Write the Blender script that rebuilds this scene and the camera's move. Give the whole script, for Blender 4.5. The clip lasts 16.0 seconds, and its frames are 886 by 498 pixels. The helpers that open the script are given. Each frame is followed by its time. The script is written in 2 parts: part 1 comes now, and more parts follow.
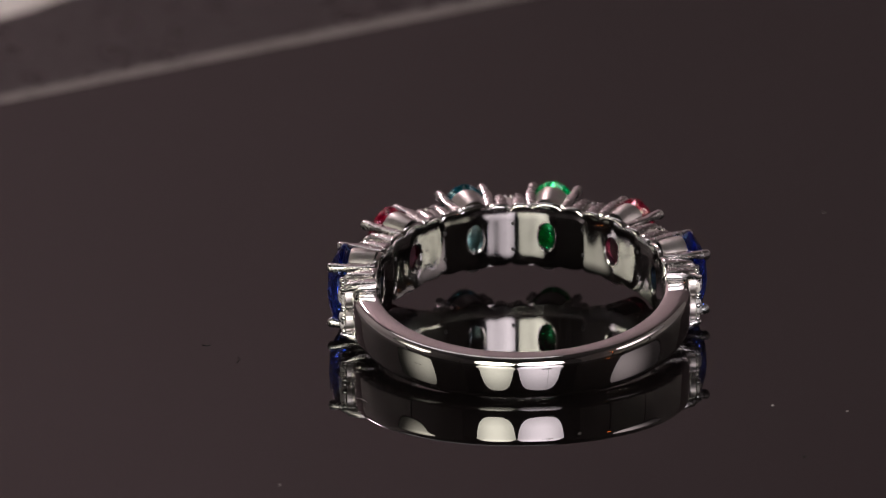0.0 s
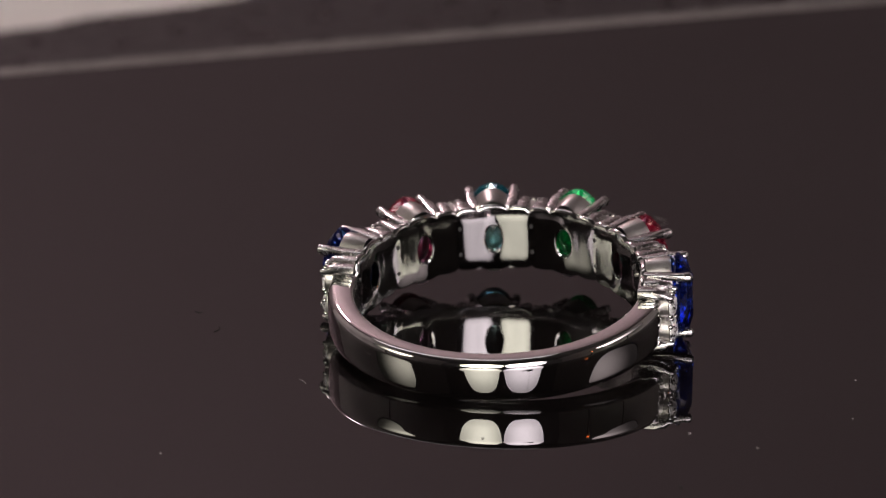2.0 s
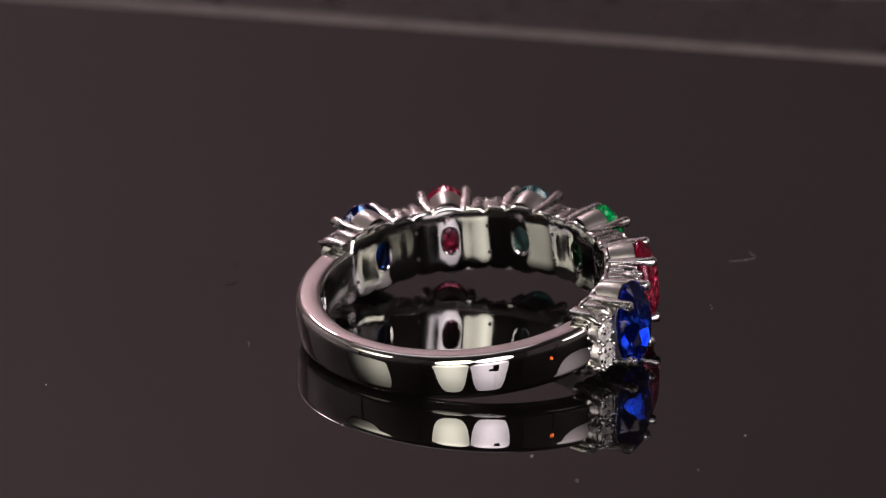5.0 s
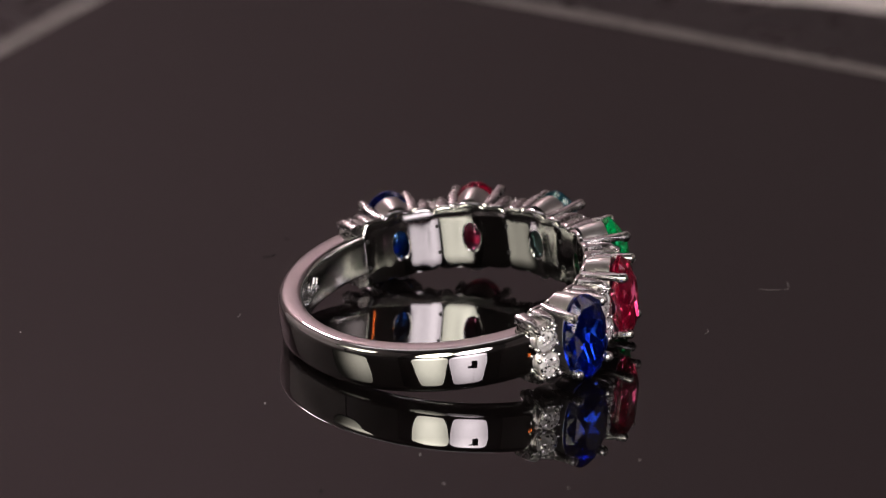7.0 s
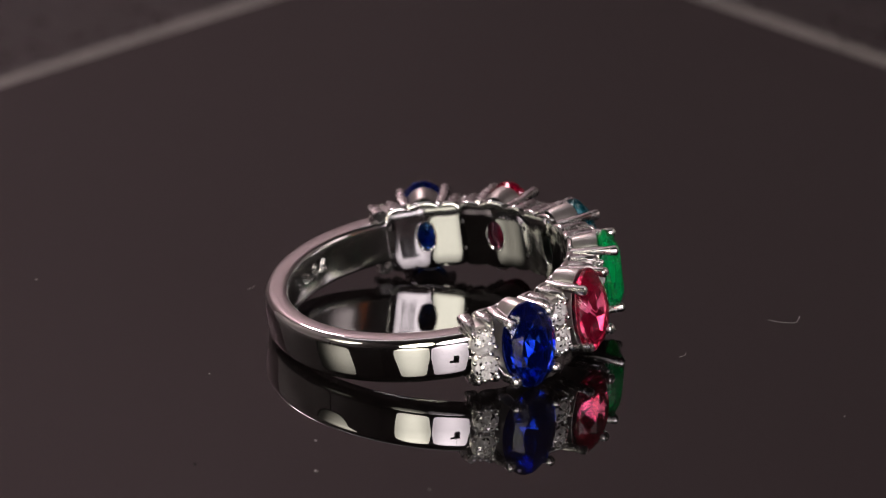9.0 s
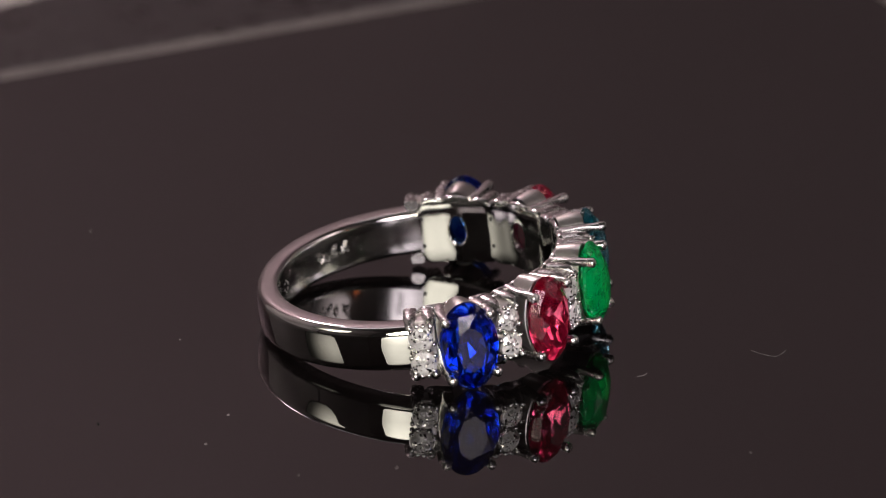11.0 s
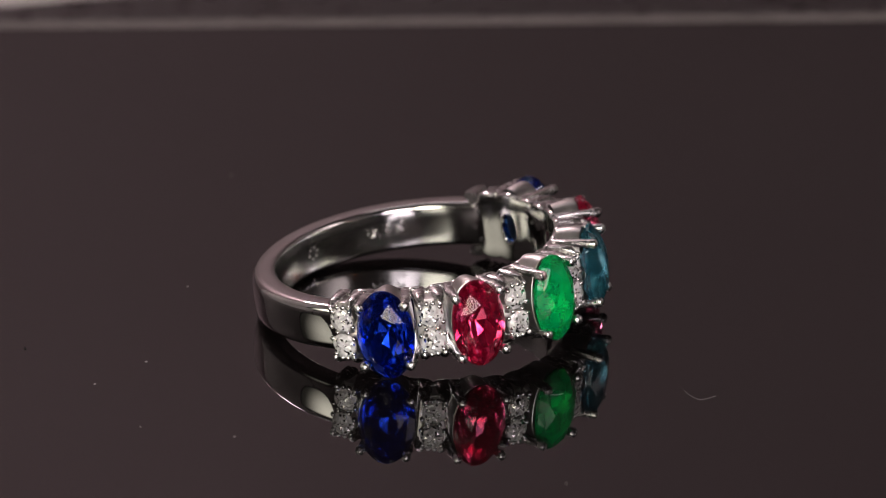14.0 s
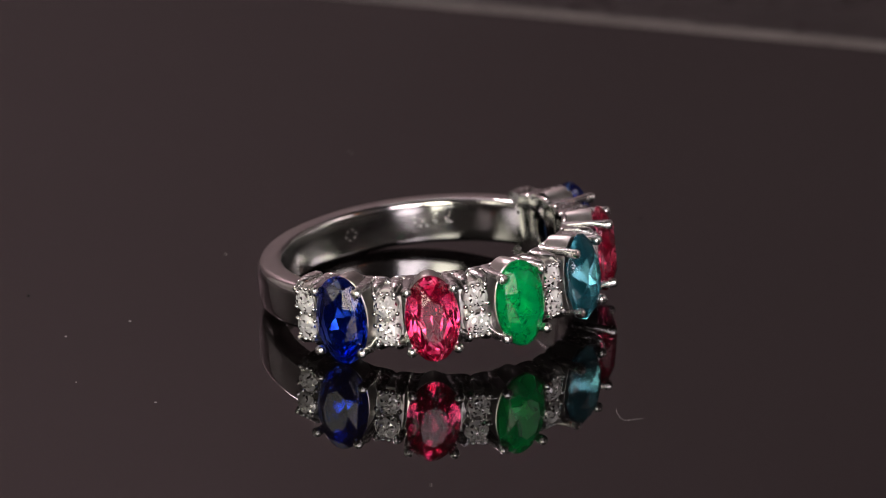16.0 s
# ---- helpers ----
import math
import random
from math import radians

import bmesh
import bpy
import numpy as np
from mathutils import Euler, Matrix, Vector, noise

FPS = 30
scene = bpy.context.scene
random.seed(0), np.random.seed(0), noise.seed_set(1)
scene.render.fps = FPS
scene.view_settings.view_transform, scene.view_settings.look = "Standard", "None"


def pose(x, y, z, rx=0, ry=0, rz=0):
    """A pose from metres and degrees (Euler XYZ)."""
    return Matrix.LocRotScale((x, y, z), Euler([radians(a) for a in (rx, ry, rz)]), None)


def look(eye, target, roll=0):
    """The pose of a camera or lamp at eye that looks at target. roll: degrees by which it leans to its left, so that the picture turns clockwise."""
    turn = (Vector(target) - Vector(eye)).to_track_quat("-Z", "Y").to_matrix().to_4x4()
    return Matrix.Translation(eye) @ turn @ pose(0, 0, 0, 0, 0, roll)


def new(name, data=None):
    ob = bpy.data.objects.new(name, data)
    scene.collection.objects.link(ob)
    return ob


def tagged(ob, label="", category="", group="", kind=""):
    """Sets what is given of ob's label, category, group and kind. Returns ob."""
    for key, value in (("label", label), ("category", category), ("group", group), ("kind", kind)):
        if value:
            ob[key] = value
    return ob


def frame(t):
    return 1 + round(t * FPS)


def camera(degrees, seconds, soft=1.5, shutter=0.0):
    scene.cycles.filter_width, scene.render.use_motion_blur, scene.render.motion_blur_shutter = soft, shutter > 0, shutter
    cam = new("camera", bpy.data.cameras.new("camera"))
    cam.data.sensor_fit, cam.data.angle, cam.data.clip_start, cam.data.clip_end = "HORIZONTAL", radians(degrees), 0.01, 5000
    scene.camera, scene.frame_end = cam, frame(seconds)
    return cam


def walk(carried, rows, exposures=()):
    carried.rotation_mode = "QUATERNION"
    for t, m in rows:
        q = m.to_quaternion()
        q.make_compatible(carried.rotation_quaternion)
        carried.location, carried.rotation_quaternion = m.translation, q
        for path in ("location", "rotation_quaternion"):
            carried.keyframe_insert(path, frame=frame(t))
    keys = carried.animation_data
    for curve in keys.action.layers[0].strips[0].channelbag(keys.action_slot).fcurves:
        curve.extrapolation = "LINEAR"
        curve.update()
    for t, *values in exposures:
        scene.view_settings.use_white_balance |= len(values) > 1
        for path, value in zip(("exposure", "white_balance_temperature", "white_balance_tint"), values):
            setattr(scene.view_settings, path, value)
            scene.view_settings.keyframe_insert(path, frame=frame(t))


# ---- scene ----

MM = 0.001
EYE = (0.0, -0.43290, 0.17778)
WAY = Vector((-0.006284, 0.928093, -0.372297))
SPIN = -8.499          # turntable, degrees a second
cam = camera(6.4104, 16.0, soft=0.8)
cam.data.dof.use_dof = True
cam.data.dof.focus_distance = 0.461
cam.data.dof.aperture_fstop = 50
still = look(EYE, tuple(Vector(EYE) + WAY), -0.593)
walk(cam, [(0.0, still), (16.0, still)])

# ---- world and exposure ----
world = bpy.data.worlds.new("studio_world")
world.use_nodes = True
world.node_tree.nodes["Background"].inputs[0].default_value = (0.5, 0.42, 0.44, 1)
world.node_tree.nodes["Background"].inputs[1].default_value = 0.02
scene.world = world
scene.view_settings.exposure = 0.0


# ---- materials ----
def material(name):
    m = bpy.data.materials.new(name)
    m.use_nodes = True
    nt = m.node_tree
    return m, nt, nt.nodes["Principled BSDF"]


def node(nt, kind, **inputs):
    n = nt.nodes.new(kind)
    for k, v in inputs.items():
        n.inputs[k.replace("_", " ")].default_value = v
    return n


def grain(nt, scale, detail=6.0):
    """A noise texture in the object's own space."""
    co = nt.nodes.new("ShaderNodeTexCoord")
    n = node(nt, "ShaderNodeTexNoise", Scale=scale, Detail=detail)
    nt.links.new(co.outputs["Object"], n.inputs["Vector"])
    return n


def ramp(nt, source, low, high, start=0.3, end=0.7):
    r = nt.nodes.new("ShaderNodeValToRGB")
    r.color_ramp.elements[0].position, r.color_ramp.elements[1].position = start, end
    r.color_ramp.elements[0].color, r.color_ramp.elements[1].color = (*low, 1), (*high, 1)
    nt.links.new(source, r.inputs[0])
    return r


def bumped(nt, p, source, strength, distance):
    b = node(nt, "ShaderNodeBump", Strength=strength, Distance=distance)
    nt.links.new(source, b.inputs["Height"])
    nt.links.new(b.outputs[0], p.inputs["Normal"])


def plain(name, low, high, rough, scale, metal=0.0, bump=0.1, size=0.0005, ior=1.45, detail=4.0):
    m, nt, p = material(name)
    n = grain(nt, scale)
    r = ramp(nt, n.outputs["Fac"], low, high)
    nt.links.new(r.outputs[0], p.inputs["Base Color"])
    fine = grain(nt, scale * 7.3, detail)
    q = ramp(nt, fine.outputs["Fac"], (rough * 0.8,) * 3, (min(1, rough * 1.25),) * 3)
    nt.links.new(q.outputs[0], p.inputs["Roughness"])
    p.inputs["Metallic"].default_value, p.inputs["IOR"].default_value = metal, ior
    if bump:
        bumped(nt, p, fine.outputs["Fac"], bump, size)
    return m


def gem(name, colour, body, ior, cloud, fire=0.0, rough=0.05):
    """Cut stone: coloured glass, with a share of milky body that also stands for inner light."""
    m, nt, p = material(name)
    p.inputs["Base Color"].default_value = (*colour, 1)
    p.inputs["Roughness"].default_value = 0.0
    p.inputs["IOR"].default_value = ior
    p.inputs["Transmission Weight"].default_value = 1.0
    d = nt.nodes.new("ShaderNodeBsdfPrincipled")
    d.inputs["Roughness"].default_value = rough
    d.inputs["IOR"].default_value = ior
    d.inputs["Metallic"].default_value = fire
    n = grain(nt, 900.0, 3.0)
    r = ramp(nt, n.outputs["Fac"], [c * 0.45 for c in body], body)
    nt.links.new(r.outputs[0], d.inputs["Base Color"])
    mix = nt.nodes.new("ShaderNodeMixShader")
    mix.inputs[0].default_value = cloud
    nt.links.new(p.outputs[0], mix.inputs[1])
    nt.links.new(d.outputs[0], mix.inputs[2])
    nt.links.new(mix.outputs[0], nt.nodes["Material Output"].inputs["Surface"])
    return m


def glow(name, colour, strength, half=None, rows=(), shift=0.0):
    """Glowing surface; with half sizes given, a diffuser that is hottest round a point."""
    m, nt, p = material(name)
    e = node(nt, "ShaderNodeEmission", Color=(*colour, 1), Strength=strength)
    if half:
        co = nt.nodes.new("ShaderNodeTexCoord")
        fit_in = nt.nodes.new("ShaderNodeMapping")
        fit_in.inputs["Scale"].default_value = (1 / half[0], 1 / half[1], 0)
        fit_in.inputs["Location"].default_value = (-shift, 0, 0)
        nt.links.new(co.outputs["Object"], fit_in.inputs["Vector"])
        far = nt.nodes.new("ShaderNodeVectorMath")
        far.operation = "LENGTH"
        nt.links.new(fit_in.outputs[0], far.inputs[0])
        fall = nt.nodes.new("ShaderNodeMapRange")
        fall.interpolation_type = "SMOOTHSTEP"
        for k, v in (("From Min", half[2]), ("From Max", 1.15), ("To Min", strength), ("To Max", strength * half[3])):
            fall.inputs[k].default_value = v
        nt.links.new(far.outputs["Value"], fall.inputs["Value"])
        out = fall.outputs["Result"]
        if rows:        # brightness up the diffuser, from its foot to its head
            sep = nt.nodes.new("ShaderNodeSeparateXYZ")
            nt.links.new(fit_in.outputs[0], sep.inputs[0])
            up = nt.nodes.new("ShaderNodeMapRange")
            up.inputs["From Min"].default_value = -1.0
            nt.links.new(sep.outputs["Y"], up.inputs["Value"])
            cr = nt.nodes.new("ShaderNodeValToRGB")
            while len(cr.color_ramp.elements) < len(rows):
                cr.color_ramp.elements.new(0.5)
            for el, (at, v) in zip(cr.color_ramp.elements, rows):
                el.position, el.color = at, (v, v, v, 1)
            nt.links.new(up.outputs["Result"], cr.inputs[0])
            mul = nt.nodes.new("ShaderNodeMath")
            mul.operation = "MULTIPLY"
            nt.links.new(out, mul.inputs[0])
            nt.links.new(cr.outputs[0], mul.inputs[1])
            out = mul.outputs[0]
        nt.links.new(out, e.inputs["Strength"])
    nt.links.new(e.outputs[0], nt.nodes["Material Output"].inputs["Surface"])
    return m


SILVER = plain("polished_silver", (0.70, 0.695, 0.68), (0.77, 0.765, 0.75), 0.03, 500, 1.0, 0.02, 0.00002)
GALLERY = plain("gallery_silver", (0.70, 0.695, 0.68), (0.77, 0.765, 0.75), 0.075, 60, 1.0, 0.30, 0.00006, 1.45, 0.6)
PIT = plain("hole_shade", (0.02, 0.02, 0.02), (0.05, 0.05, 0.05), 0.5, 2000)
BRUSHED = plain("worn_inner_silver", (0.70, 0.695, 0.68), (0.77, 0.765, 0.75), 0.14, 60, 1.0, 0.35, 0.00005, 1.45, 1.0)
PRONG = plain("rubbed_silver", (0.60, 0.59, 0.58), (0.72, 0.71, 0.70), 0.24, 500, 1.0, 0.03, 0.00002)
CAST = plain("cast_silver", (0.52, 0.50, 0.48), (0.70, 0.68, 0.66), 0.36, 900, 1.0, 0.15, 0.00003)
BLUE = gem("blue_gem", (0.08, 0.17, 0.80), (0.004, 0.020, 0.36), 1.50, 0.08)
# the metal backs' pale blotches imitate light flashing inside the gems
BLUE_BACK = plain("blue_flash", (0.008, 0.04, 0.40), (0.20, 0.50, 1.0), 0.05, 900, 1.0, 0.0)
RED = gem("red_gem", (1.0, 0.27, 0.42), (1.0, 0.010, 0.10), 1.50, 0.13)
RED_BACK = plain("red_flash", (0.70, 0.05, 0.20), (1.0, 0.80, 1.0), 0.05, 900, 1.0, 0.0)
GREEN = gem("green_gem", (0.03, 0.58, 0.24), (0.0, 0.80, 0.20), 1.40, 0.44)
GREEN_BACK = plain("green_flash", (0.0, 0.45, 0.12), (0.10, 1.0, 0.40), 0.28, 700, 1.0, 0.0)
TEAL = gem("teal_gem", (0.28, 0.68, 0.78), (0.012, 0.24, 0.34), 1.50, 0.18)
TEAL_BACK = plain("teal_flash", (0.42, 0.72, 0.74), (0.90, 1.0, 1.0), 0.14, 900, 1.0, 0.0)
# opaque white and mirror metal stand for the sparkle of the clear stones
SPARKLE = gem("white_sparkle", (0.99, 0.98, 0.96), (1.0, 0.99, 0.97), 2.1, 1.0, 0.0, 0.03)
FOIL = plain("sparkle_foil", (0.93, 0.92, 0.90), (0.97, 0.96, 0.94), 0.12, 900, 1.0, 0.0)
ACRYLIC = plain("black_acrylic", (0.0025, 0.002, 0.002), (0.005, 0.004, 0.004), 0.012, 40, 0.0, 0.0, 0.0, 1.5)
GROUND = plain("ground_acrylic", (0.115, 0.11, 0.10), (0.18, 0.17, 0.16), 0.5, 300)
CARD = plain("black_card", (0.006, 0.005, 0.005), (0.012, 0.010, 0.010), 0.3, 60)
WHITE = plain("white_laminate", (0.72, 0.70, 0.67), (0.80, 0.78, 0.75), 0.4, 30)
TABLE = plain("dark_table", (0.03, 0.025, 0.022), (0.06, 0.05, 0.045), 0.5, 8)
WALL = plain("rosy_plaster", (0.275, 0.230, 0.238), (0.328, 0.276, 0.286), 0.9, 3)
DARK = plain("grey_paint", (0.12, 0.125, 0.12), (0.19, 0.195, 0.185), 0.9, 2)
PALE = plain("pale_plaster", (0.38, 0.385, 0.365), (0.56, 0.56, 0.53), 0.9, 1.5)
IRON = plain("blue_grey_metal", (0.22, 0.24, 0.30), (0.30, 0.32, 0.38), 0.5, 40)
BLACK = plain("black_fabric", (0.012, 0.012, 0.012), (0.02, 0.02, 0.02), 0.8, 60)
LINT = plain("pale_lint", (0.25, 0.24, 0.24), (0.42, 0.40, 0.40), 0.8, 3000, 0.0, 0.0)
SOOT = plain("dark_lint", (0.004, 0.004, 0.004), (0.01, 0.01, 0.01), 0.9, 3000, 0.0, 0.0)
BULBS = ((0.0, 0.7), (0.18, 0.75), (0.30, 0.62), (0.42, 0.55), (0.55, 0.66), (0.72, 0.85), (1.0, 0.9))
WARM = glow("warm_diffuser", (1.0, 0.94, 0.80), 12.8, (0.185, 0.29, 0.2, 0.5), BULBS)
ROSE = glow("rosy_diffuser", (1.0, 0.87, 0.93), 12.8, (0.20, 0.29, 0.2, 0.5), BULBS)
SIDE = glow("side_diffuser", (1.0, 0.93, 0.78), 4.8, (0.30, 0.24, 0.0, 0.02), (), 0.5)
DIM = glow("dim_diffuser", (1.0, 0.83, 0.84), 3.2, (0.46, 0.27, 0.0, 0.05), (), -0.55)
FILL = glow("fill_diffuser", (1.0, 0.91, 0.93), 1.1)
GLOBE = glow("wall_wash_glow", (1.0, 0.77, 0.81), 53.0)
EMBER = glow("heater_bar", (1.0, 0.20, 0.04), 24.0)


# ---- mesh helpers ----
def mesh_of(bm, name, mat, smooth=40):
    bmesh.ops.recalc_face_normals(bm, faces=bm.faces[:])
    me = bpy.data.meshes.new(name)
    for f in bm.faces:
        f.smooth = smooth > 0
    bm.to_mesh(me)
    bm.free()
    if smooth:
        me.set_sharp_from_angle(angle=radians(smooth))
    me.materials.append(mat)
    return me


def part(name, me, parent, m=None, label=""):
    ob = new(name, me)
    ob.parent = parent
    if m is not None:
        ob.matrix_basis = m
    if label:
        tagged(ob, label)
    return ob


def box(sx, sy, sz, bevel=0.0, at=(0, 0, 0), bm=None):
    """A box with its middle at the given place."""
    bm = bm or bmesh.new()
    made = bmesh.ops.create_cube(bm, size=1.0, matrix=Matrix.Translation(at) @ Matrix.Diagonal((sx, sy, sz, 1)))
    if bevel:
        edges = {e for v in made["verts"] for e in v.link_edges}
        bmesh.ops.bevel(bm, geom=list(edges), offset=bevel, segments=2, affect="EDGES", profile=0.6)
    return bm


def loft(loops, closed_ends=True, bm=None):
    """Skin between loops of equal length, each a list of points."""
    bm = bm or bmesh.new()
    rows = [[bm.verts.new(p) for p in loop] for loop in loops]
    n = len(rows[0])
    for a, b in zip(rows, rows[1:]):
        for i in range(n):
            bm.faces.new((a[i], a[(i + 1) % n], b[(i + 1) % n], b[i]))
    if closed_ends:
        bm.faces.new(rows[0][::-1])
        bm.faces.new(rows[-1])
    return bm


def tube(points, radii, n=8, bm=None):
    """A round rod along points, with a radius at each."""
    loops = []
    pts = [Vector(p) for p in points]
    for i, p in enumerate(pts):
        d = (pts[min(i + 1, len(pts) - 1)] - pts[max(i - 1, 0)]).normalized()
        side = d.orthogonal().normalized() if abs(d.z) < 0.2 else d.cross(Vector((0, 1, 0))).normalized()
        up = d.cross(side)
        loops.append([p + radii[i] * (side * math.cos(a) + up * math.sin(a)) for a in np.linspace(0, 2 * math.pi, n, endpoint=False)])
    return loft(loops, True, bm)


def oval(a, b, z, n=32):
    return [(a * math.cos(t), b * math.sin(t), z) for t in np.linspace(0, 2 * math.pi, n, endpoint=False)]


# ---- setting: room, table ----
def slab(name, size, at, mat, label):
    ob = new(name, mesh_of(box(*size), name, mat, 0))
    ob.location = at
    return tagged(ob, label, kind="structure")


FLOOR_Z = -0.78
slab("floor", (4.2, 4.2, 0.1), (0, 0, FLOOR_Z - 0.05), TABLE, "dark floor of the studio")
slab("wall_north", (4.2, 0.1, 3.0), (0, 1.45, 0.72), WALL, "rosy grey plain studio wall")
slab("wall_south", (4.2, 0.1, 3.0), (0, -1.95, 0.72), DARK, "grey studio wall behind the lights")
slab("wall_west", (0.1, 3.3, 3.0), (-1.45, -0.25, 0.72), PALE, "pale grey plain studio wall")
slab("wall_east", (0.1, 3.3, 3.0), (1.45, -0.25, 0.72), PALE, "pale plain studio wall")
slab("ceiling", (4.2, 4.2, 0.1), (0, 0, 2.27), DARK, "grey plain ceiling")


def make_table():
    base = tagged(new("table"), "dark wooden studio table under the turntable", "table")
    base.location = (0, 0.1, FLOOR_Z)
    top = -0.030 - FLOOR_Z
    part("tabletop", mesh_of(box(1.5, 0.9, 0.03, 0.004, (0, 0, top - 0.015)), "tabletop", TABLE), base)
    leg = mesh_of(box(0.05, 0.05, top - 0.03, 0.004, (0, 0, (top - 0.03) / 2)), "leg", TABLE)
    for x in (-0.68, 0.68):
        for y in (-0.38, 0.38):
            part("leg", leg, base, pose(x, y, 0))


make_table()


# ---- lights that the metal mirrors, and added fills for the wall ----
def softbox(turn, rise, far, width, height, mat, label, square=0.75, taper=0.0):
    """A softbox on a stand, facing the turntable; turn and rise are degrees seen from it, turn from -y to +x."""
    a, e = radians(turn), radians(rise)
    at = Vector((math.sin(a) * math.cos(e), -math.cos(a) * math.cos(e), math.sin(e))) * far
    base = tagged(new("softbox"), label, "studio light", "studio lights")
    base.matrix_basis = pose(at.x, at.y, FLOOR_Z)
    head = look(at, (0, 0, 0.0))
    local = base.matrix_basis.inverted() @ head
    def rim(w, h, z):
        out = []
        for t in np.linspace(0, 2 * math.pi, 48, endpoint=False):
            c, d = math.cos(t), math.sin(t)
            up = max(0.0, d) ** 0.35
            out.append((w * math.copysign(abs(c) ** square, c) * (1 - taper * up), h * math.copysign(abs(d) ** square, d), z))
        return out
    shell = loft([rim(width / 2 + 0.012, height / 2 + 0.012, -0.004), rim(width / 2 + 0.012, height / 2 + 0.012, 0.03), rim(0.07, 0.07, 0.2)])
    body = part("housing", mesh_of(shell, "housing", BLACK, 30), base, local)
    part("diffuser", mesh_of(loft([rim(width / 2, height / 2, -0.005), rim(width / 2, height / 2, -0.009)]), "diffuser", mat, 0), body, None, "glowing white cloth diffuser")
    back = local @ Vector((0, 0, 0.2))
    part("pole", mesh_of(tube([(back.x, back.y, 0.25), (back.x, back.y, back.z)], [0.014, 0.011], 12), "pole", BLACK), base)
    for k in range(3):
        t = radians(120 * k + 90 + turn)
        part("leg", mesh_of(tube([(back.x, back.y, 0.3), (back.x + 0.3 * math.cos(t), back.y + 0.3 * math.sin(t), 0.01)], [0.01, 0.01], 8), "leg", BLACK), base)


softbox(-14.2, 23.0, 0.90, 0.375, 0.56, WARM, "black softbox with a warm glowing diffuser on a stand", 0.6, 0.34)
softbox(12.6, 23.0, 0.90, 0.395, 0.56, ROSE, "black softbox with a rosy glowing diffuser on a stand", 0.6, 0.26)
softbox(-75, 29, 0.95, 0.44, 0.42, SIDE, "small black softbox with a warm diffuser on a stand")
softbox(88, 33, 1.08, 0.74, 0.42, DIM, "wide black softbox with a dim diffuser on a stand")


def wall_fill(at, length, label):
    """Unseen ceiling-hung panel, added to wash the wall behind the turntable."""
    base = tagged(new("wall_fill"), label, "ceiling light")
    base.location = at
    part("housing", mesh_of(box(length, 0.50, 0.05, 0.008, (0, 0, 0.03)), "housing", BLACK), base)
    part("diffuser", mesh_of(box(length - 0.04, 0.46, 0.006, 0, (0, 0, 0.001)), "diffuser", FILL, 0), base, None, "glowing diffuser of the added panel")
    for x in (-length * 0.4, length * 0.4):
        part("rod", mesh_of(tube([(x, 0, 0.05), (x, 0, 2.22 - at[2])], [0.006, 0.006], 8), "rod", BLACK), base)


# unseen globe, added so the wall mirrored in the plate brightens to the left
def wash_globe(at, wall_y, size, mat, label):
    base = tagged(new("wash_globe"), label, "wall lamp")
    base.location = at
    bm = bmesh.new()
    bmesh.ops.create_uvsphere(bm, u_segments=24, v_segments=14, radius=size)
    part("globe", mesh_of(bm, "globe", mat), base, None, "glowing ball of the added globe")
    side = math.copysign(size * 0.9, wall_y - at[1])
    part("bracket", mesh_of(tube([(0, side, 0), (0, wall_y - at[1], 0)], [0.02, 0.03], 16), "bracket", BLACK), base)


wash_globe((-0.45, 1.12, 0.95), 1.398, 0.09, GLOBE, "added rosy globe that washes the wall with light")


def bar_heater(turn, rise, far):
    a, e = radians(turn), radians(rise)
    at = Vector((math.sin(a) * math.cos(e), -math.cos(a) * math.cos(e), math.sin(e))) * far
    base = tagged(new("bar_heater"), "black bar heater with three orange glowing bars", "heater")
    base.matrix_basis = pose(at.x, at.y, FLOOR_Z)
    head = base.matrix_basis.inverted() @ look(at, (0, 0, 0))
    body = part("housing", mesh_of(box(0.06, 0.06, 0.05, 0.008, (0, 0, 0.05)), "housing", BLACK), base, head)
    bar = mesh_of(tube([(0, -0.016, 0), (0, 0, 0), (0, 0.016, 0)], [0.002] * 3, 10), "bar", EMBER)
    for x in (-0.015, 0.0, 0.015):
        part("bar", bar, body, pose(x, 0, 0.016), "glowing orange bar")
    back = head @ Vector((0, 0, 0.06))
    part("pole", mesh_of(tube([(back.x, back.y, 0.02), (back.x, back.y, back.z)], [0.014, 0.012], 12), "pole", BLACK), base)
    part("foot", mesh_of(loft([[(back.x + x, back.y + y, z) for x, y, z in oval(0.14, 0.14, zz, 32)] for zz in (0.0, 0.02)]), "foot", BLACK), base)


bar_heater(58, 22.5, 0.95)


def hanging_clamp():
    """A small black clamp on a thin rod from the ceiling."""
    base = tagged(new("hanging_clamp"), "small black clamp on a thin rod from the ceiling", "clamp")
    a = radians(17)
    base.location = (0.60 * math.sin(a), -0.60 * math.cos(a), 0.265)
    part("clamp", mesh_of(box(0.040, 0.03, 0.05, 0.006), "clamp", BLACK), base, None, "black plastic clamp")
    part("jaw", mesh_of(box(0.030, 0.012, 0.014, 0.003, (-0.034, 0, 0.016)), "jaw", BLACK), base)
    part("rod", mesh_of(tube([(0, 0, 0.02), (0, 0, 2.22 - 0.265)], [0.001, 0.001], 8), "rod", IRON), base)


hanging_clamp()
wall_fill((-0.45, 0.85, 1.85), 1.3, "wide black panel added under the ceiling to fill light onto the wall")


# ---- turntable, sheets and plate ----
SPUN = []              # what turns with the turntable, with its pose at the start


def spun(ob, m):
    ob.matrix_basis = m
    SPUN.append((ob, m))
    return ob


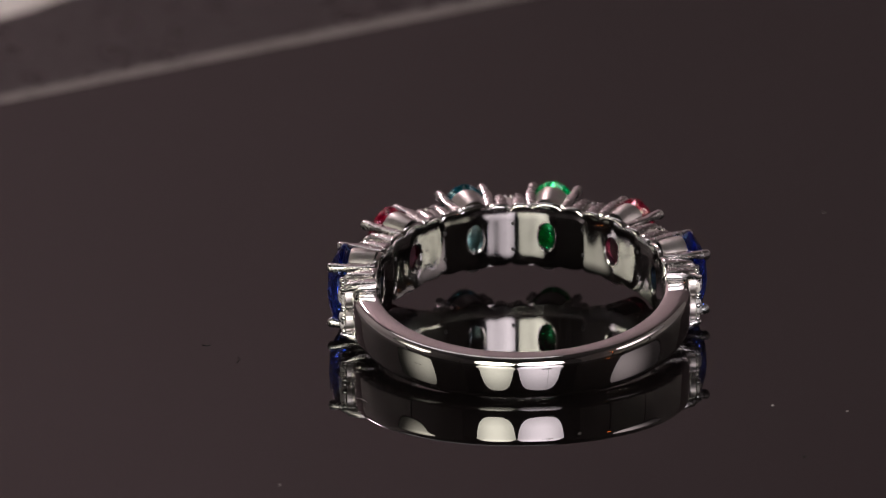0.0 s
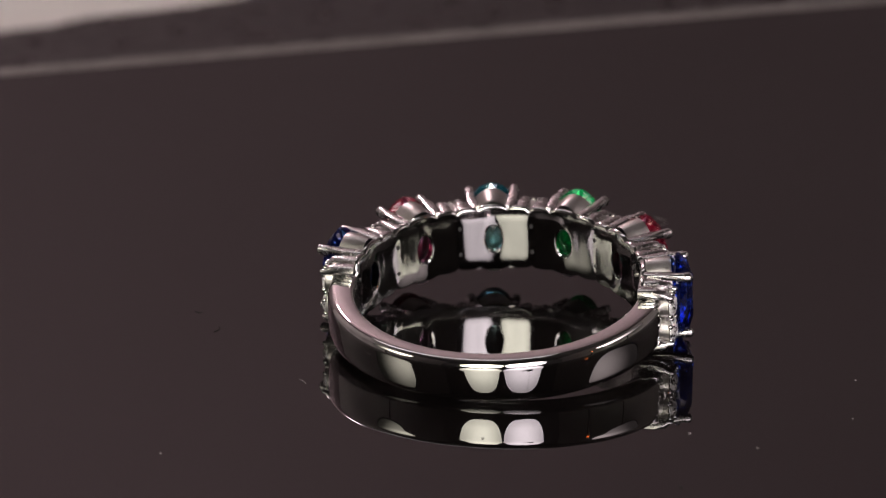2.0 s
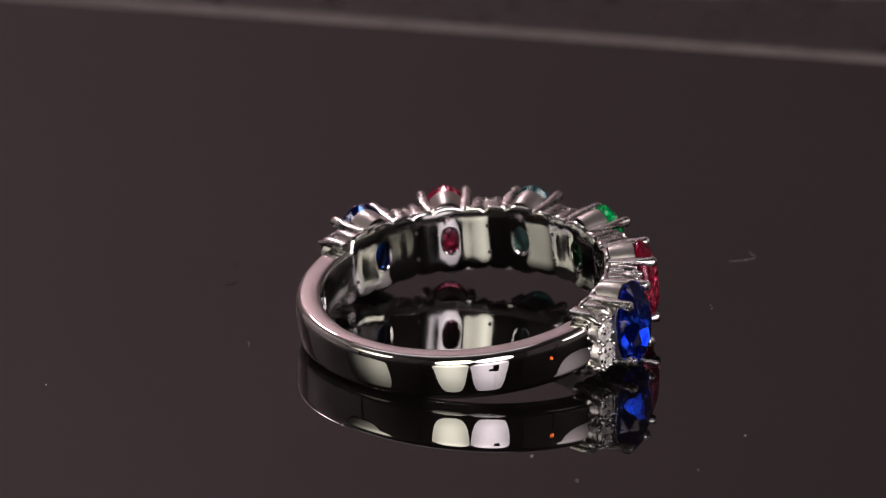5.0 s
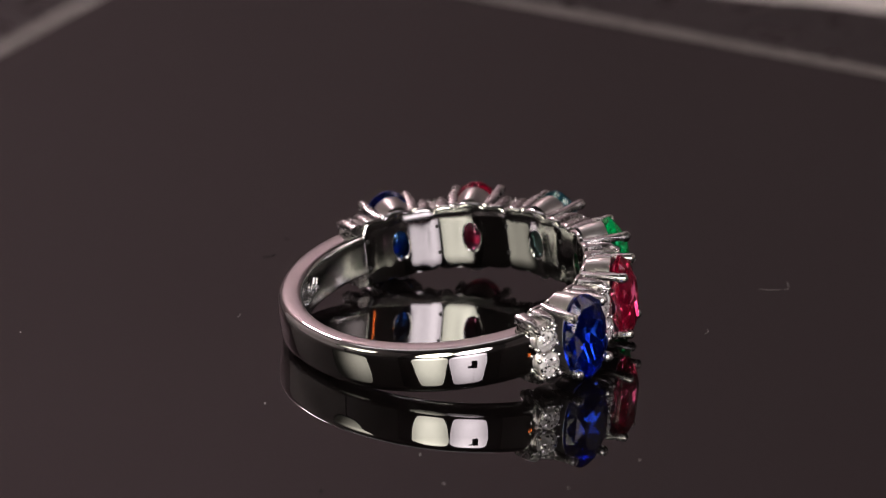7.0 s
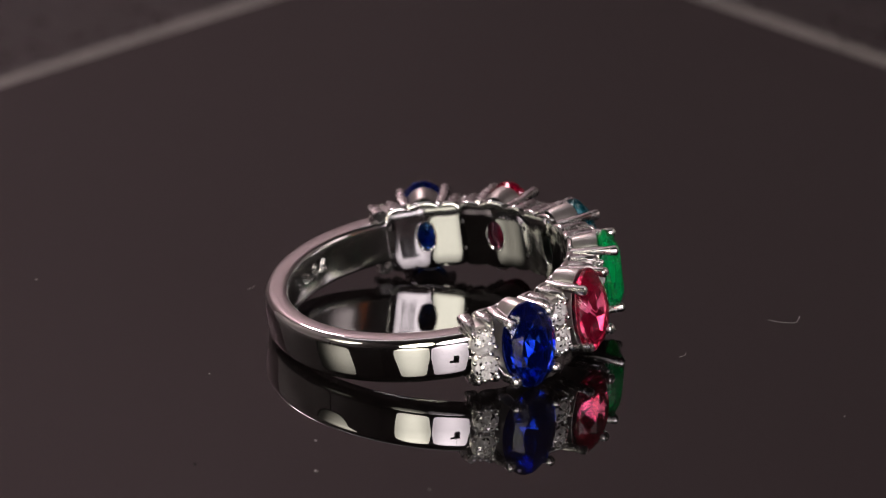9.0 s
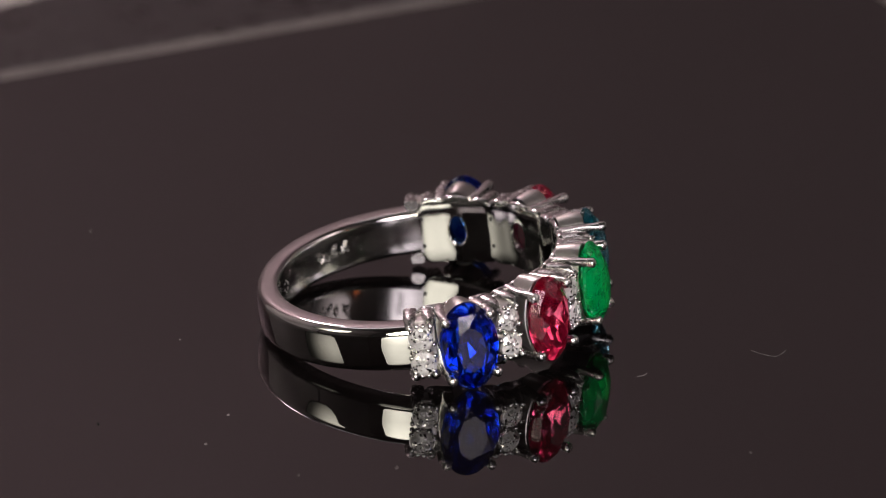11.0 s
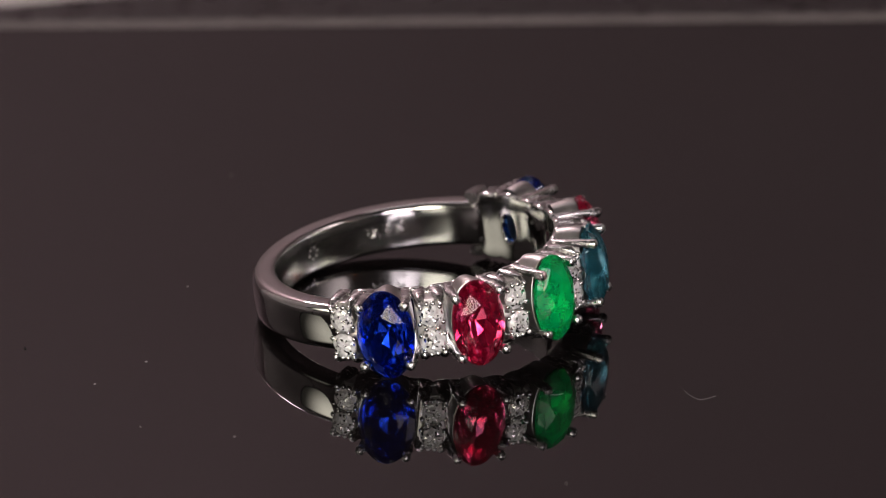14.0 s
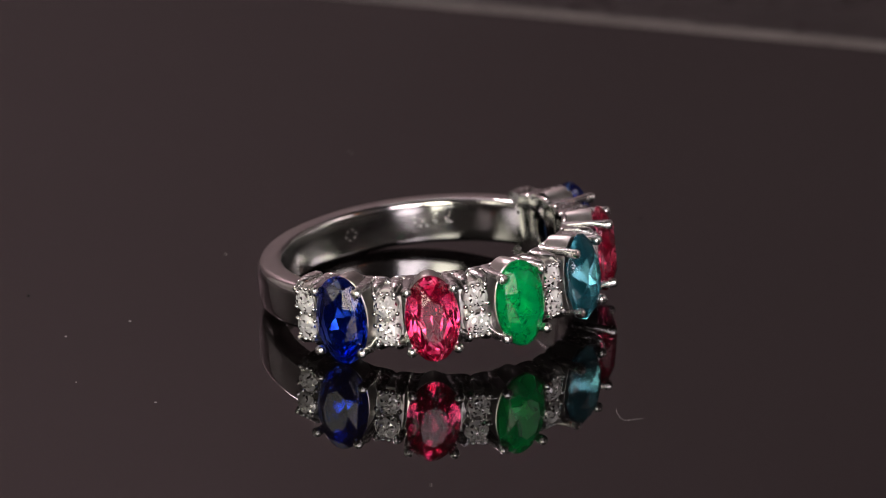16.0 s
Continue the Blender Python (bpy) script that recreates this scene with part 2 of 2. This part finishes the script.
def make_turntable():
    base = tagged(new("turntable"), "round white turntable turning under the black sheets", "turntable")
    def disc(r, z0, z1, n=96):
        return loft([oval(r - 0.001, r - 0.001, z0, n), oval(r, r, z0 + 0.001, n), oval(r, r, z1 - 0.001, n), oval(r - 0.001, r - 0.001, z1, n)])
    part("platter", mesh_of(disc(0.150, -0.020, -0.0090), "platter", WHITE), base)
    part("foot", mesh_of(disc(0.09, -0.030, -0.0205), "foot", WHITE), base)
    spun(base, pose(0, 0, 0))


make_turntable()


def make_card():
    """Black sheet with a slightly ragged cut edge."""
    a = radians(39.8)
    u, v = Vector((math.cos(a), math.sin(a), 0)), Vector((-math.sin(a), math.cos(a), 0))
    lo_u, hi_u, lo_v, hi_v = -80.9, 76.0, -80.0, 77.6
    corners = [(lo_u, lo_v), (hi_u, lo_v), (hi_u, hi_v), (lo_u, hi_v)]
    line = []
    for (x0, y0), (x1, y1) in zip(corners, corners[1:] + corners[:1]):
        for k in range(60):
            f = k / 60
            x, y = x0 + (x1 - x0) * f, y0 + (y1 - y0) * f
            n = noise.noise(Vector((x * 0.13, y * 0.13, 3))) * 0.9 + noise.noise(Vector((x * 0.6, y * 0.6, 7))) * 0.35
            d = Vector((x, y, 0)).normalized() * n
            line.append((u * (x + d.x) + v * (y + d.y)) * MM)
    loops = [[p + Vector((0, 0, z * MM)) for p in line] for z in (-8.9, -8.0)]
    ob = new("black_sheet", mesh_of(loft(loops), "black_sheet", CARD, 30))
    tagged(ob, "black sheet with a ragged cut edge lying on the turntable", "sheet")
    spun(ob, pose(0, 0, 0))


make_card()
PLATE_TURN = 29.2
PLATE_MID = (-1.4, -1.8)       # along and across the plate, mm


def make_plate():
    base = tagged(new("acrylic_plate"), "nearly square glossy black acrylic plate with pale ground edges", "display plate")
    h, t, w, longer = 50.3, 7.96, 2.3, 5.0
    cx, cy = PLATE_MID
    top = h - w
    sq = ((-1, -1), (1, -1), (1, 1), (-1, 1))
    bm = loft([[((x * r + (longer if x > 0 else 0)) * MM, y * r * MM, z * MM) for x, y in sq] for r, z in ((h, -t), (h, -0.30), (top, -0.03), (top, 0.0))])
    part("slab", mesh_of(bm, "slab", ACRYLIC, 0), base)
    for k in range(4):
        strip = bmesh.new()
        lift = 0.02
        ring_out = [strip.verts.new((x * MM, y * MM, z * MM)) for x, y, z in (
            (-top, -top, -0.03 + lift), (top, -top, -0.03 + lift), (h, -h, -0.30 + lift), (-h, -h, -0.30 + lift))]
        for v in ring_out:
            v.co = Matrix.Rotation(radians(90 * k), 3, "Z") @ v.co
            v.co.x += longer * MM if v.co.x > 0 else 0
        ring_in = [strip.verts.new(v.co - Vector((0, 0, 0.012 * MM))) for v in ring_out]
        strip.faces.new(ring_out)
        strip.faces.new(ring_in[::-1])
        for i in range(4):
            strip.faces.new((ring_out[i], ring_in[i], ring_in[(i + 1) % 4], ring_out[(i + 1) % 4]))
        part("ground_edge", mesh_of(strip, "ground_edge", GROUND, 0), base, None, "pale ground edge")
    turn = pose(0, 0, 0, 0, 0, PLATE_TURN)
    spun(base, turn @ pose(cx * MM, cy * MM, 0))


make_plate()

# ---- the ring; lengths in mm, its axis along z, the stones round +y ----
STEP = 29.56
RI, HB = 8.35, 1.37
ring = tagged(new("gemstone_ring"), "silver ring with six oval coloured gems and small clear stones", "ring")
spun(ring, pose(1.6107 * MM, -4.2578 * MM, 2.4056 * MM) @ pose(0, 0, 0, 0, 0, 3.688) @ pose(0, 0, 0, 6.251) @ pose(0, 0, 0, 0, -0.241))


def around(degrees, r=0.0):
    """Pose on the ring: x along it, y along its axis, z outwards."""
    a = radians(degrees)
    c, s = math.cos(a), math.sin(a)
    return Matrix(((-s, 0, c, c * r * MM), (c, 0, s, s * r * MM), (0, 1, 0, 0), (0, 0, 0, 1)))


def make_shank():
    loops = []
    for d in np.linspace(0.5, -180.5, 136):
        a = radians(d)
        side = abs(math.cos(a)) ** 1.5          # 1 at the shoulders, 0 at the back
        inner, outer = 8.18 + 0.17 * side, 9.55 + 0.42 * side
        mid, half = (inner + outer) / 2, (outer - inner) / 2
        profile = []
        for k in range(4):
            sx, sz = ((1, 1), (-1, 1), (-1, -1), (1, -1))[k]
            c, e = (0.48, 0.55) if sx > 0 else (0.34, 0.34)
            for j in range(7):
                b = radians(90 * k + 15 * j)
                profile.append((sx * (half - c) + c * math.cos(b), sz * (HB - e) + e * math.sin(b)))
            if k == 1:
                profile += [(-half, z) for z in (0.5, 0, -0.5)]
            if k == 3:
                profile += [(half + 0.03 * (1 - (z / 0.82) ** 2), z) for z in np.linspace(-0.75, 0.75, 13)]
        loops.append([((mid + x) * math.cos(a) * MM, (mid + x) * math.sin(a) * MM, z * MM) for x, z in profile])
    me = mesh_of(loft(loops), "shank", SILVER, 50)
    me.materials.append(BRUSHED)
    for p in me.polygons:           # the inside is worn dull by the finger
        c = p.center
        if p.normal.x * c.x + p.normal.y * c.y < -0.8 * math.hypot(c.x, c.y):
            p.material_index = 1
    band = part("shank", me, ring, None, "plain polished silver band")
    rnd = random.Random(4)
    def mark(d, up, wide, tall, lean, tilt):
        me = mesh_of(box(wide * MM, tall * MM, 0.07 * MM, 0.02 * MM), "hallmark", PRONG)
        part("hallmark", me, band, around(d, 8.22) @ pose(0, up * MM, 0, tilt, 0, lean), "worn engraved mark")
    for k in range(6):                  # a small worn stamp
        t = 2 * math.pi * k / 6
        mark(-105 + 2.4 * math.cos(t), 0.30 * math.sin(t), 0.09, 0.34, 60 * k + 30 * rnd.random(), 6)
    for k, lean in enumerate((-8, 42, -40, 14, 4, -48, 26)):       # larger worn strokes
        mark(-133.5 - (2.3 + 0.5 * (k % 2)) * k, 0.35 * (rnd.random() - 0.5), 0.13, 0.90 - 0.5 * rnd.random(), lean, 8 * (rnd.random() - 0.5))


make_shank()


def wave(d):
    """Half height of the gallery at d degrees round the ring."""
    k = (d - 90 + 3 * STEP) / STEP
    edge = max(0.0, 1.3 - d, d - 178.7) / 1.5
    f = k % 1.0 - 0.5                       # 0 at a gem
    arch = 0.31 * math.sqrt(max(0.0, 1 - (f / 0.21) ** 2))
    bump = 0.21 * math.sqrt(max(0.0, 1 - ((abs(f) - 0.355) / 0.145) ** 2))
    return (1 - 0.34 * min(1.0, edge)) * (1.87 + max(arch, bump))


def make_gallery():
    """Curved inner wall behind the stones with an oval hole behind each gem, a sector for each gem."""
    n = 200
    for s in range(6):
        mid = 90 + (s - 2.5) * STEP
        bm = bmesh.new()
        skins = []
        low = STEP / 2 + (1.3 if s == 0 else 0)
        high = STEP / 2 + (1.3 if s == 5 else 0)
        for r in (RI - 0.05, 8.80):
            rows = []
            for f in (0.0, 0.025, 0.05, 0.07, 0.12, 0.2, 0.3, 0.4, 0.5, 0.6, 0.7, 0.78, 0.85, 0.9, 0.94, 0.965, 0.985, 1.0):
                row = []
                for i in range(n):
                    t = 2 * math.pi * i / n
                    hx, hz = 3.3 * math.cos(t), 0.90 * math.sin(t)
                    q = max(abs(math.cos(t)), abs(math.sin(t)))
                    ox, oz = (high if math.cos(t) > 0 else low) * math.cos(t) / q, math.sin(t) / q
                    d = hx * (1 - f) + ox * f
                    z = hz * (1 - f) + oz * wave(mid + ox) * f
                    a = radians(mid + d)
                    bend = (0.16 if r < 8.5 else -0.16) * max(0, (f - 0.93) / 0.07) ** 2 * (1 if abs(oz) > 0.99 else 0)
                    if r < 8.5:     # rims flare out, holes are countersunk, each stone has a shallow hollow
                        bend += 0.07 * max(0, (abs(z) - 1.1) / 0.9) ** 2
                        bend += 0.07 * max(0, 1 - f / 0.05)
                        bend += 0.016 * math.cos(radians(d) * 720 / STEP) * min(1, f * 3)
                    row.append(bm.verts.new(((r + bend) * math.cos(a) * MM, (r + bend) * math.sin(a) * MM, z * MM)))
                rows.append(row)
            skins.append(rows)
            for a, b in zip(rows, rows[1:]):
                for i in range(n):
                    bm.faces.new((a[i], a[(i + 1) % n], b[(i + 1) % n], b[i]))
        for e in (0, -1):
            a, b = skins[0][e], skins[1][e]
            for i in range(n):
                bm.faces.new((a[i], a[(i + 1) % n], b[(i + 1) % n], b[i]))
        wall = part("gallery", mesh_of(bm, "gallery", GALLERY, 45), ring)
        # thin dark discs paint the shade of drilled holes; nothing is cut
        for z in (-0.86, 0.86):
            pit = loft([oval(0.10 * MM, 0.13 * MM, -0.02 * MM, 12), oval(0.10 * MM, 0.13 * MM, 0.03 * MM, 12)])
            part("hole_shade_disc", mesh_of(pit, "hole_shade_disc", PIT), wall, around(mid + (13.9 if s < 5 else 14.7), RI - 0.05) @ pose(0, z * MM, 0), "tiny dark disc for the shade in a drilled hole")


make_gallery()


def cut_stone(a, b, crown, pavilion, mat, back=None):
    """Faceted stone with its girdle at z = 0."""
    bm = bmesh.new()
    def put(k, n, off, rad, z):
        t = 2 * math.pi * (k + off) / n
        bm.verts.new((a * rad * math.cos(t) * MM, b * rad * math.sin(t) * MM, z * MM))
    for k in range(8):
        put(k, 8, 0, 0.52, crown)
        put(k, 8, 0.5, 0.83, crown * 0.62)
        put(k, 8, 0.5, 0.77, -pavilion * 0.42)
        put(k, 8, 0, 0.36, -pavilion * 0.82)
    for k in range(32):
        put(k, 32, 0, 1.0, 0.09)
        put(k, 32, 0, 1.0, -0.10)
    bm.verts.new((0, 0, -pavilion * MM))
    bmesh.ops.convex_hull(bm, input=bm.verts[:])
    bmesh.ops.dissolve_limit(bm, angle_limit=radians(1.5), verts=bm.verts[:], edges=bm.edges[:])
    me = mesh_of(bm, "gem", mat, 0)
    if back:
        me.materials.append(back)
        for p in me.polygons:
            if p.center.z < -0.42 * MM:
                p.material_index = 1
    return me


BACKS = {"blue_gem": BLUE_BACK, "red_gem": RED_BACK, "green_gem": GREEN_BACK, "teal_gem": TEAL_BACK}


def brilliant(r, seed):
    """Small clear stone, its sparkle imitated: many little white and mirror facets at odd tilts over a bright cone."""
    rnd = random.Random(seed)
    n = 17
    rows = []
    bm = bmesh.new()
    for i, (rad, z) in enumerate(((0.22, 0.36), (0.46, 0.33), (0.68, 0.25), (0.86, 0.14), (1.0, 0.0), (1.0, -0.07))):
        row = []
        for k in range(n):
            t = 2 * math.pi * (k + 0.5 * (i % 2) + 0.3 * (rnd.random() - 0.5)) / n
            odd = 0.13 * (rnd.random() - 0.5) if i < 4 else 0
            row.append(bm.verts.new((r * rad * math.cos(t) * MM, r * rad * math.sin(t) * MM, r * (z + odd) * MM)))
        rows.append(row)
    top, low = bm.verts.new((0, 0, 0.37 * r * MM)), bm.verts.new((0, 0, -0.8 * r * MM))
    for k in range(n):
        q = (k + 1) % n
        bm.faces.new((top, rows[0][k], rows[0][q]))
        bm.faces.new((low, rows[-1][q], rows[-1][k]))
    for i, (a, b) in enumerate(zip(rows, rows[1:])):
        for k in range(n):
            q = (k + 1) % n
            if i % 2:
                bm.faces.new((a[k], b[k], b[q]))
                bm.faces.new((a[k], b[q], a[q]))
            else:
                bm.faces.new((a[k], b[k], a[q]))
                bm.faces.new((a[q], b[k], b[q]))
    me = mesh_of(bm, "clear_stone", SPARKLE, 0)
    me.materials.append(FOIL)
    for p in me.polygons:       # random facets mirror like the cone below, to imitate sparkle
        if p.center.z < -0.1 * r * MM or rnd.random() < 0.20:
            p.material_index = 1
    return me


GA, GB, GZ = 1.60, 2.60, 10.60      # gem's half width and half length, radius of its girdle


def make_settings():
    lo = 8.68
    cup = loft([oval(a * MM, b * MM, (r - GZ) * MM) for a, b, r in (
        (1.30, 2.38, lo), (1.38, 2.45, 9.2), (1.46, 2.48, 9.7), (1.51, 2.46, 10.05), (1.51, 2.45, 10.14), (1.46, 2.38, 10.18),
        (1.38, 2.25, 10.12), (1.20, 2.0, 10.0), (0.95, 1.6, 9.4), (0.75, 1.10, lo))], False)
    cup_me = mesh_of(cup, "setting", CAST, 50)
    prongs = {}
    for sx in (-1, 1):
        for sy in (-1, 1):
            tip = Vector((sx * 1.34, sy * 1.80, 11.06 - GZ))
            foot = Vector((sx * 1.00, sy * 1.84, 8.55 - GZ))
            elbow = foot.lerp(tip, 0.55) + Vector((sx * 0.10, sy * 0.14, 0))
            line = [foot, foot.lerp(elbow, 0.5), elbow, elbow.lerp(tip, 0.6), tip, tip + Vector((0, 0, 0.12)), tip + Vector((-sx * 0.02, -sy * 0.02, 0.22)), tip + Vector((-sx * 0.03, -sy * 0.03, 0.28))]
            bm = tube([p * MM for p in line], [r * MM for r in (0.31, 0.31, 0.30, 0.26, 0.32, 0.30, 0.20, 0.05)], 12)
            for v in bm.verts:          # filed flat on the ring's rim side
                if v.co.z < (tip.z - 0.25) * MM:
                    v.co.y = max(-2.10 * MM, min(2.10 * MM, v.co.y))
            prongs[sx, sy] = mesh_of(bm, "prong", PRONG, 35)
    order = ((BLUE, "faceted oval deep blue gem"), (RED, "faceted oval pinkish red gem"), (GREEN, "cloudy oval green gem"),
             (TEAL, "faceted oval pale teal gem"), (RED, "faceted oval pinkish red gem"), (BLUE, "faceted oval deep blue gem"))
    for s, (mat, label) in enumerate(order):
        where = around(90 + (s - 2.5) * STEP, GZ)
        holder = part("setting", cup_me, ring, where, "silver cup with four prongs")
        for key in prongs:
            part("prong", prongs[key], holder)
        wide = 1.07 if mat is BLUE else 1.0
        part("gem", cut_stone(GA * wide, GB * (1.03 if mat is BLUE else 1.0), 0.82, 1.35, mat, BACKS[mat.name]), holder, pose(0, -0.03 * MM, 0, 0, (-5, 1, -1.5, 1, -1, 2)[s]), label)


make_settings()


def make_accents():
    """Pairs of small clear stones between and beside the gems, each in a beaded twin setting."""
    zz, rr, off = 10.36, 0.71, 0.79
    bm = bmesh.new()
    for sy in (-1, 1):
        y = sy * off
        loops = []
        for r, z in ((0.62, 8.7), (0.68, 9.5), (0.76, zz - 0.22), (0.76, zz - 0.10), (0.60, zz - 0.10), (0.40, zz - 0.5)):
            loops.append([(r * math.cos(t) * MM, (y + r * math.sin(t)) * MM, (z - zz) * MM) for t in np.linspace(0, 2 * math.pi, 24, endpoint=False)])
        loft(loops, True, bm)
    box(0.8 * MM, 2.0 * MM, 0.9 * MM, 0.1 * MM, (0, 0, -0.75 * MM), bm)
    box(1.7 * MM, 2.5 * MM, 0.7 * MM, 0.2 * MM, (0, 0, -1.05 * MM), bm)
    for sy in (-1, 1):
        box(0.9 * MM, 0.5 * MM, 1.3 * MM, 0.08 * MM, (0, sy * 1.48 * MM, -0.98 * MM), bm)
    cup_me = mesh_of(bm, "accent_setting", CAST, 45)

    def bar(x, y):
        line = [(x * 0.82, y * 1.17, -1.86), (x * 0.90, y * 1.16, -0.9), (x * 0.97, y * 1.09, -0.3), (x, y, -0.08), (x, y, 0.06), (x * 0.97, y, 0.20), (x * 0.95, y, 0.25)]
        rod = tube([Vector(p) * MM for p in line], [r * MM for r in (0.42, 0.40, 0.30, 0.19, 0.175, 0.12, 0.03)], 12)
        for v in rod.verts:             # filed flat on the ring's rim side
            v.co.y = max(-2.02 * MM, min(2.02 * MM, v.co.y))
        return mesh_of(rod, "prong", PRONG, 35)

    bars = [bar(x, y) for x in (-0.60, 0.60) for y in (-1.50, 1.50)]
    bm = bmesh.new()
    bmesh.ops.create_icosphere(bm, subdivisions=2, radius=0.16 * MM)
    bead = mesh_of(bm, "bead", SILVER, 80)
    spots = [(sx * x, y) for sx in (-1, 1) for x, y in ((0.55, -1.30), (0.68, -0.36), (0.34, 0.0), (0.68, 0.36), (0.55, 1.30))]
    spots += [(x, sy * 1.55) for x in (-0.18, 0.18) for sy in (-1, 1)]
    stones = [brilliant(rr, k) for k in range(5)]
    for s in range(7):
        holder = part("accent_setting", cup_me, ring, around(90 + (s - 3) * STEP, zz), "small twin silver cups with bead prongs")
        for b in bars:
            part("prong", b, holder)
        for x, y in spots:
            part("bead", bead, holder, pose(x * MM, y * MM, 0.02 * MM))
        for sy in (-1, 1):
            part("clear_stone", stones[(2 * s + (sy > 0)) % 5], holder, pose(0, sy * off * MM, 0.02 * MM, 0, 0, 47 * s), "small round clear brilliant stone")


make_accents()


# ---- dust and lint on the plate ----
def speck(x, y, size, mat, label, seed):
    rnd = random.Random(seed)
    bm = bmesh.new()
    bmesh.ops.create_icosphere(bm, subdivisions=1, radius=size * MM)
    for v in bm.verts:
        v.co *= 0.7 + 0.6 * rnd.random()
        v.co.z = max(0, v.co.z * 0.6 + 0.3 * size * MM)
    ob = new("dust_speck", mesh_of(bm, "dust_speck", mat, 0))
    tagged(ob, label, "dust", "dust specks on the plate")
    spun(ob, pose(x * MM, y * MM, 0))


def fibre(points, size, mat, label):
    pts = [Vector((x, y, size)) * MM for x, y in points]
    mid = Vector((pts[0].x, pts[0].y, 0))
    fine = []
    for i in range(len(pts) - 1):
        p0, p1, p2, p3 = pts[max(i - 1, 0)], pts[i], pts[i + 1], pts[min(i + 2, len(pts) - 1)]
        for k in range(6):
            t = k / 6
            fine.append(0.5 * (2 * p1 + (p2 - p0) * t + (2 * p0 - 5 * p1 + 4 * p2 - p3) * t * t + (3 * p1 - p0 - 3 * p2 + p3) * t ** 3) - mid)
    fine.append(pts[-1] - mid)
    ob = new("lint_fibre", mesh_of(tube(fine, [size * MM] * len(fine), 6), "lint_fibre", mat, 60))
    tagged(ob, label, "lint", "lint on the plate")
    spun(ob, Matrix.Translation(mid))


fibre([(5.1, 15.4), (5.6, 16.0), (5.95, 16.8), (5.5, 17.2), (5.0, 17.4)], 0.011, LINT, "thin pale curled lint fibre on the plate")
fibre([(8.75, 9.45), (9.1, 9.3), (9.3, 8.9)], 0.011, LINT, "thin pale short lint fibre on the plate")
fibre([(-7.9, -12.75), (-7.6, -12.9), (-7.35, -13.25)], 0.011, LINT, "thin pale short lint fibre on the plate")
fibre([(-14.95, -6.4), (-14.8, -6.8), (-15.0, -7.3)], 0.02, SOOT, "short dark lint fibre on the plate")
fibre([(-17.1, -4.5), (-16.8, -4.65), (-16.6, -4.5)], 0.02, SOOT, "short dark lint fibre on the plate")
for i, (x, y, size, mat) in enumerate(((16.0, -14.3, 0.09, LINT), (20.25, -15.2, 0.08, LINT), (23.14, -4.1, 0.07, LINT), (4.86, -18.15, 0.07, LINT),
                                        (20.2, 15.8, 0.06, LINT), (-12.1, -25.2, 0.06, LINT), (17.55, -21.65, 0.10, SOOT), (24.4, -9.6, 0.06, LINT))):
    speck(x, y, size, mat, "tiny pale dust speck on the black plate" if mat is LINT else "tiny dark dust speck on the black plate", i)


# ---- what moves ----
def motions():
    for ob, m in SPUN:
        walk(ob, [(k * 0.5, pose(0, 0, 0, 0, 0, SPIN * k * 0.5) @ m) for k in range(33)])


motions()
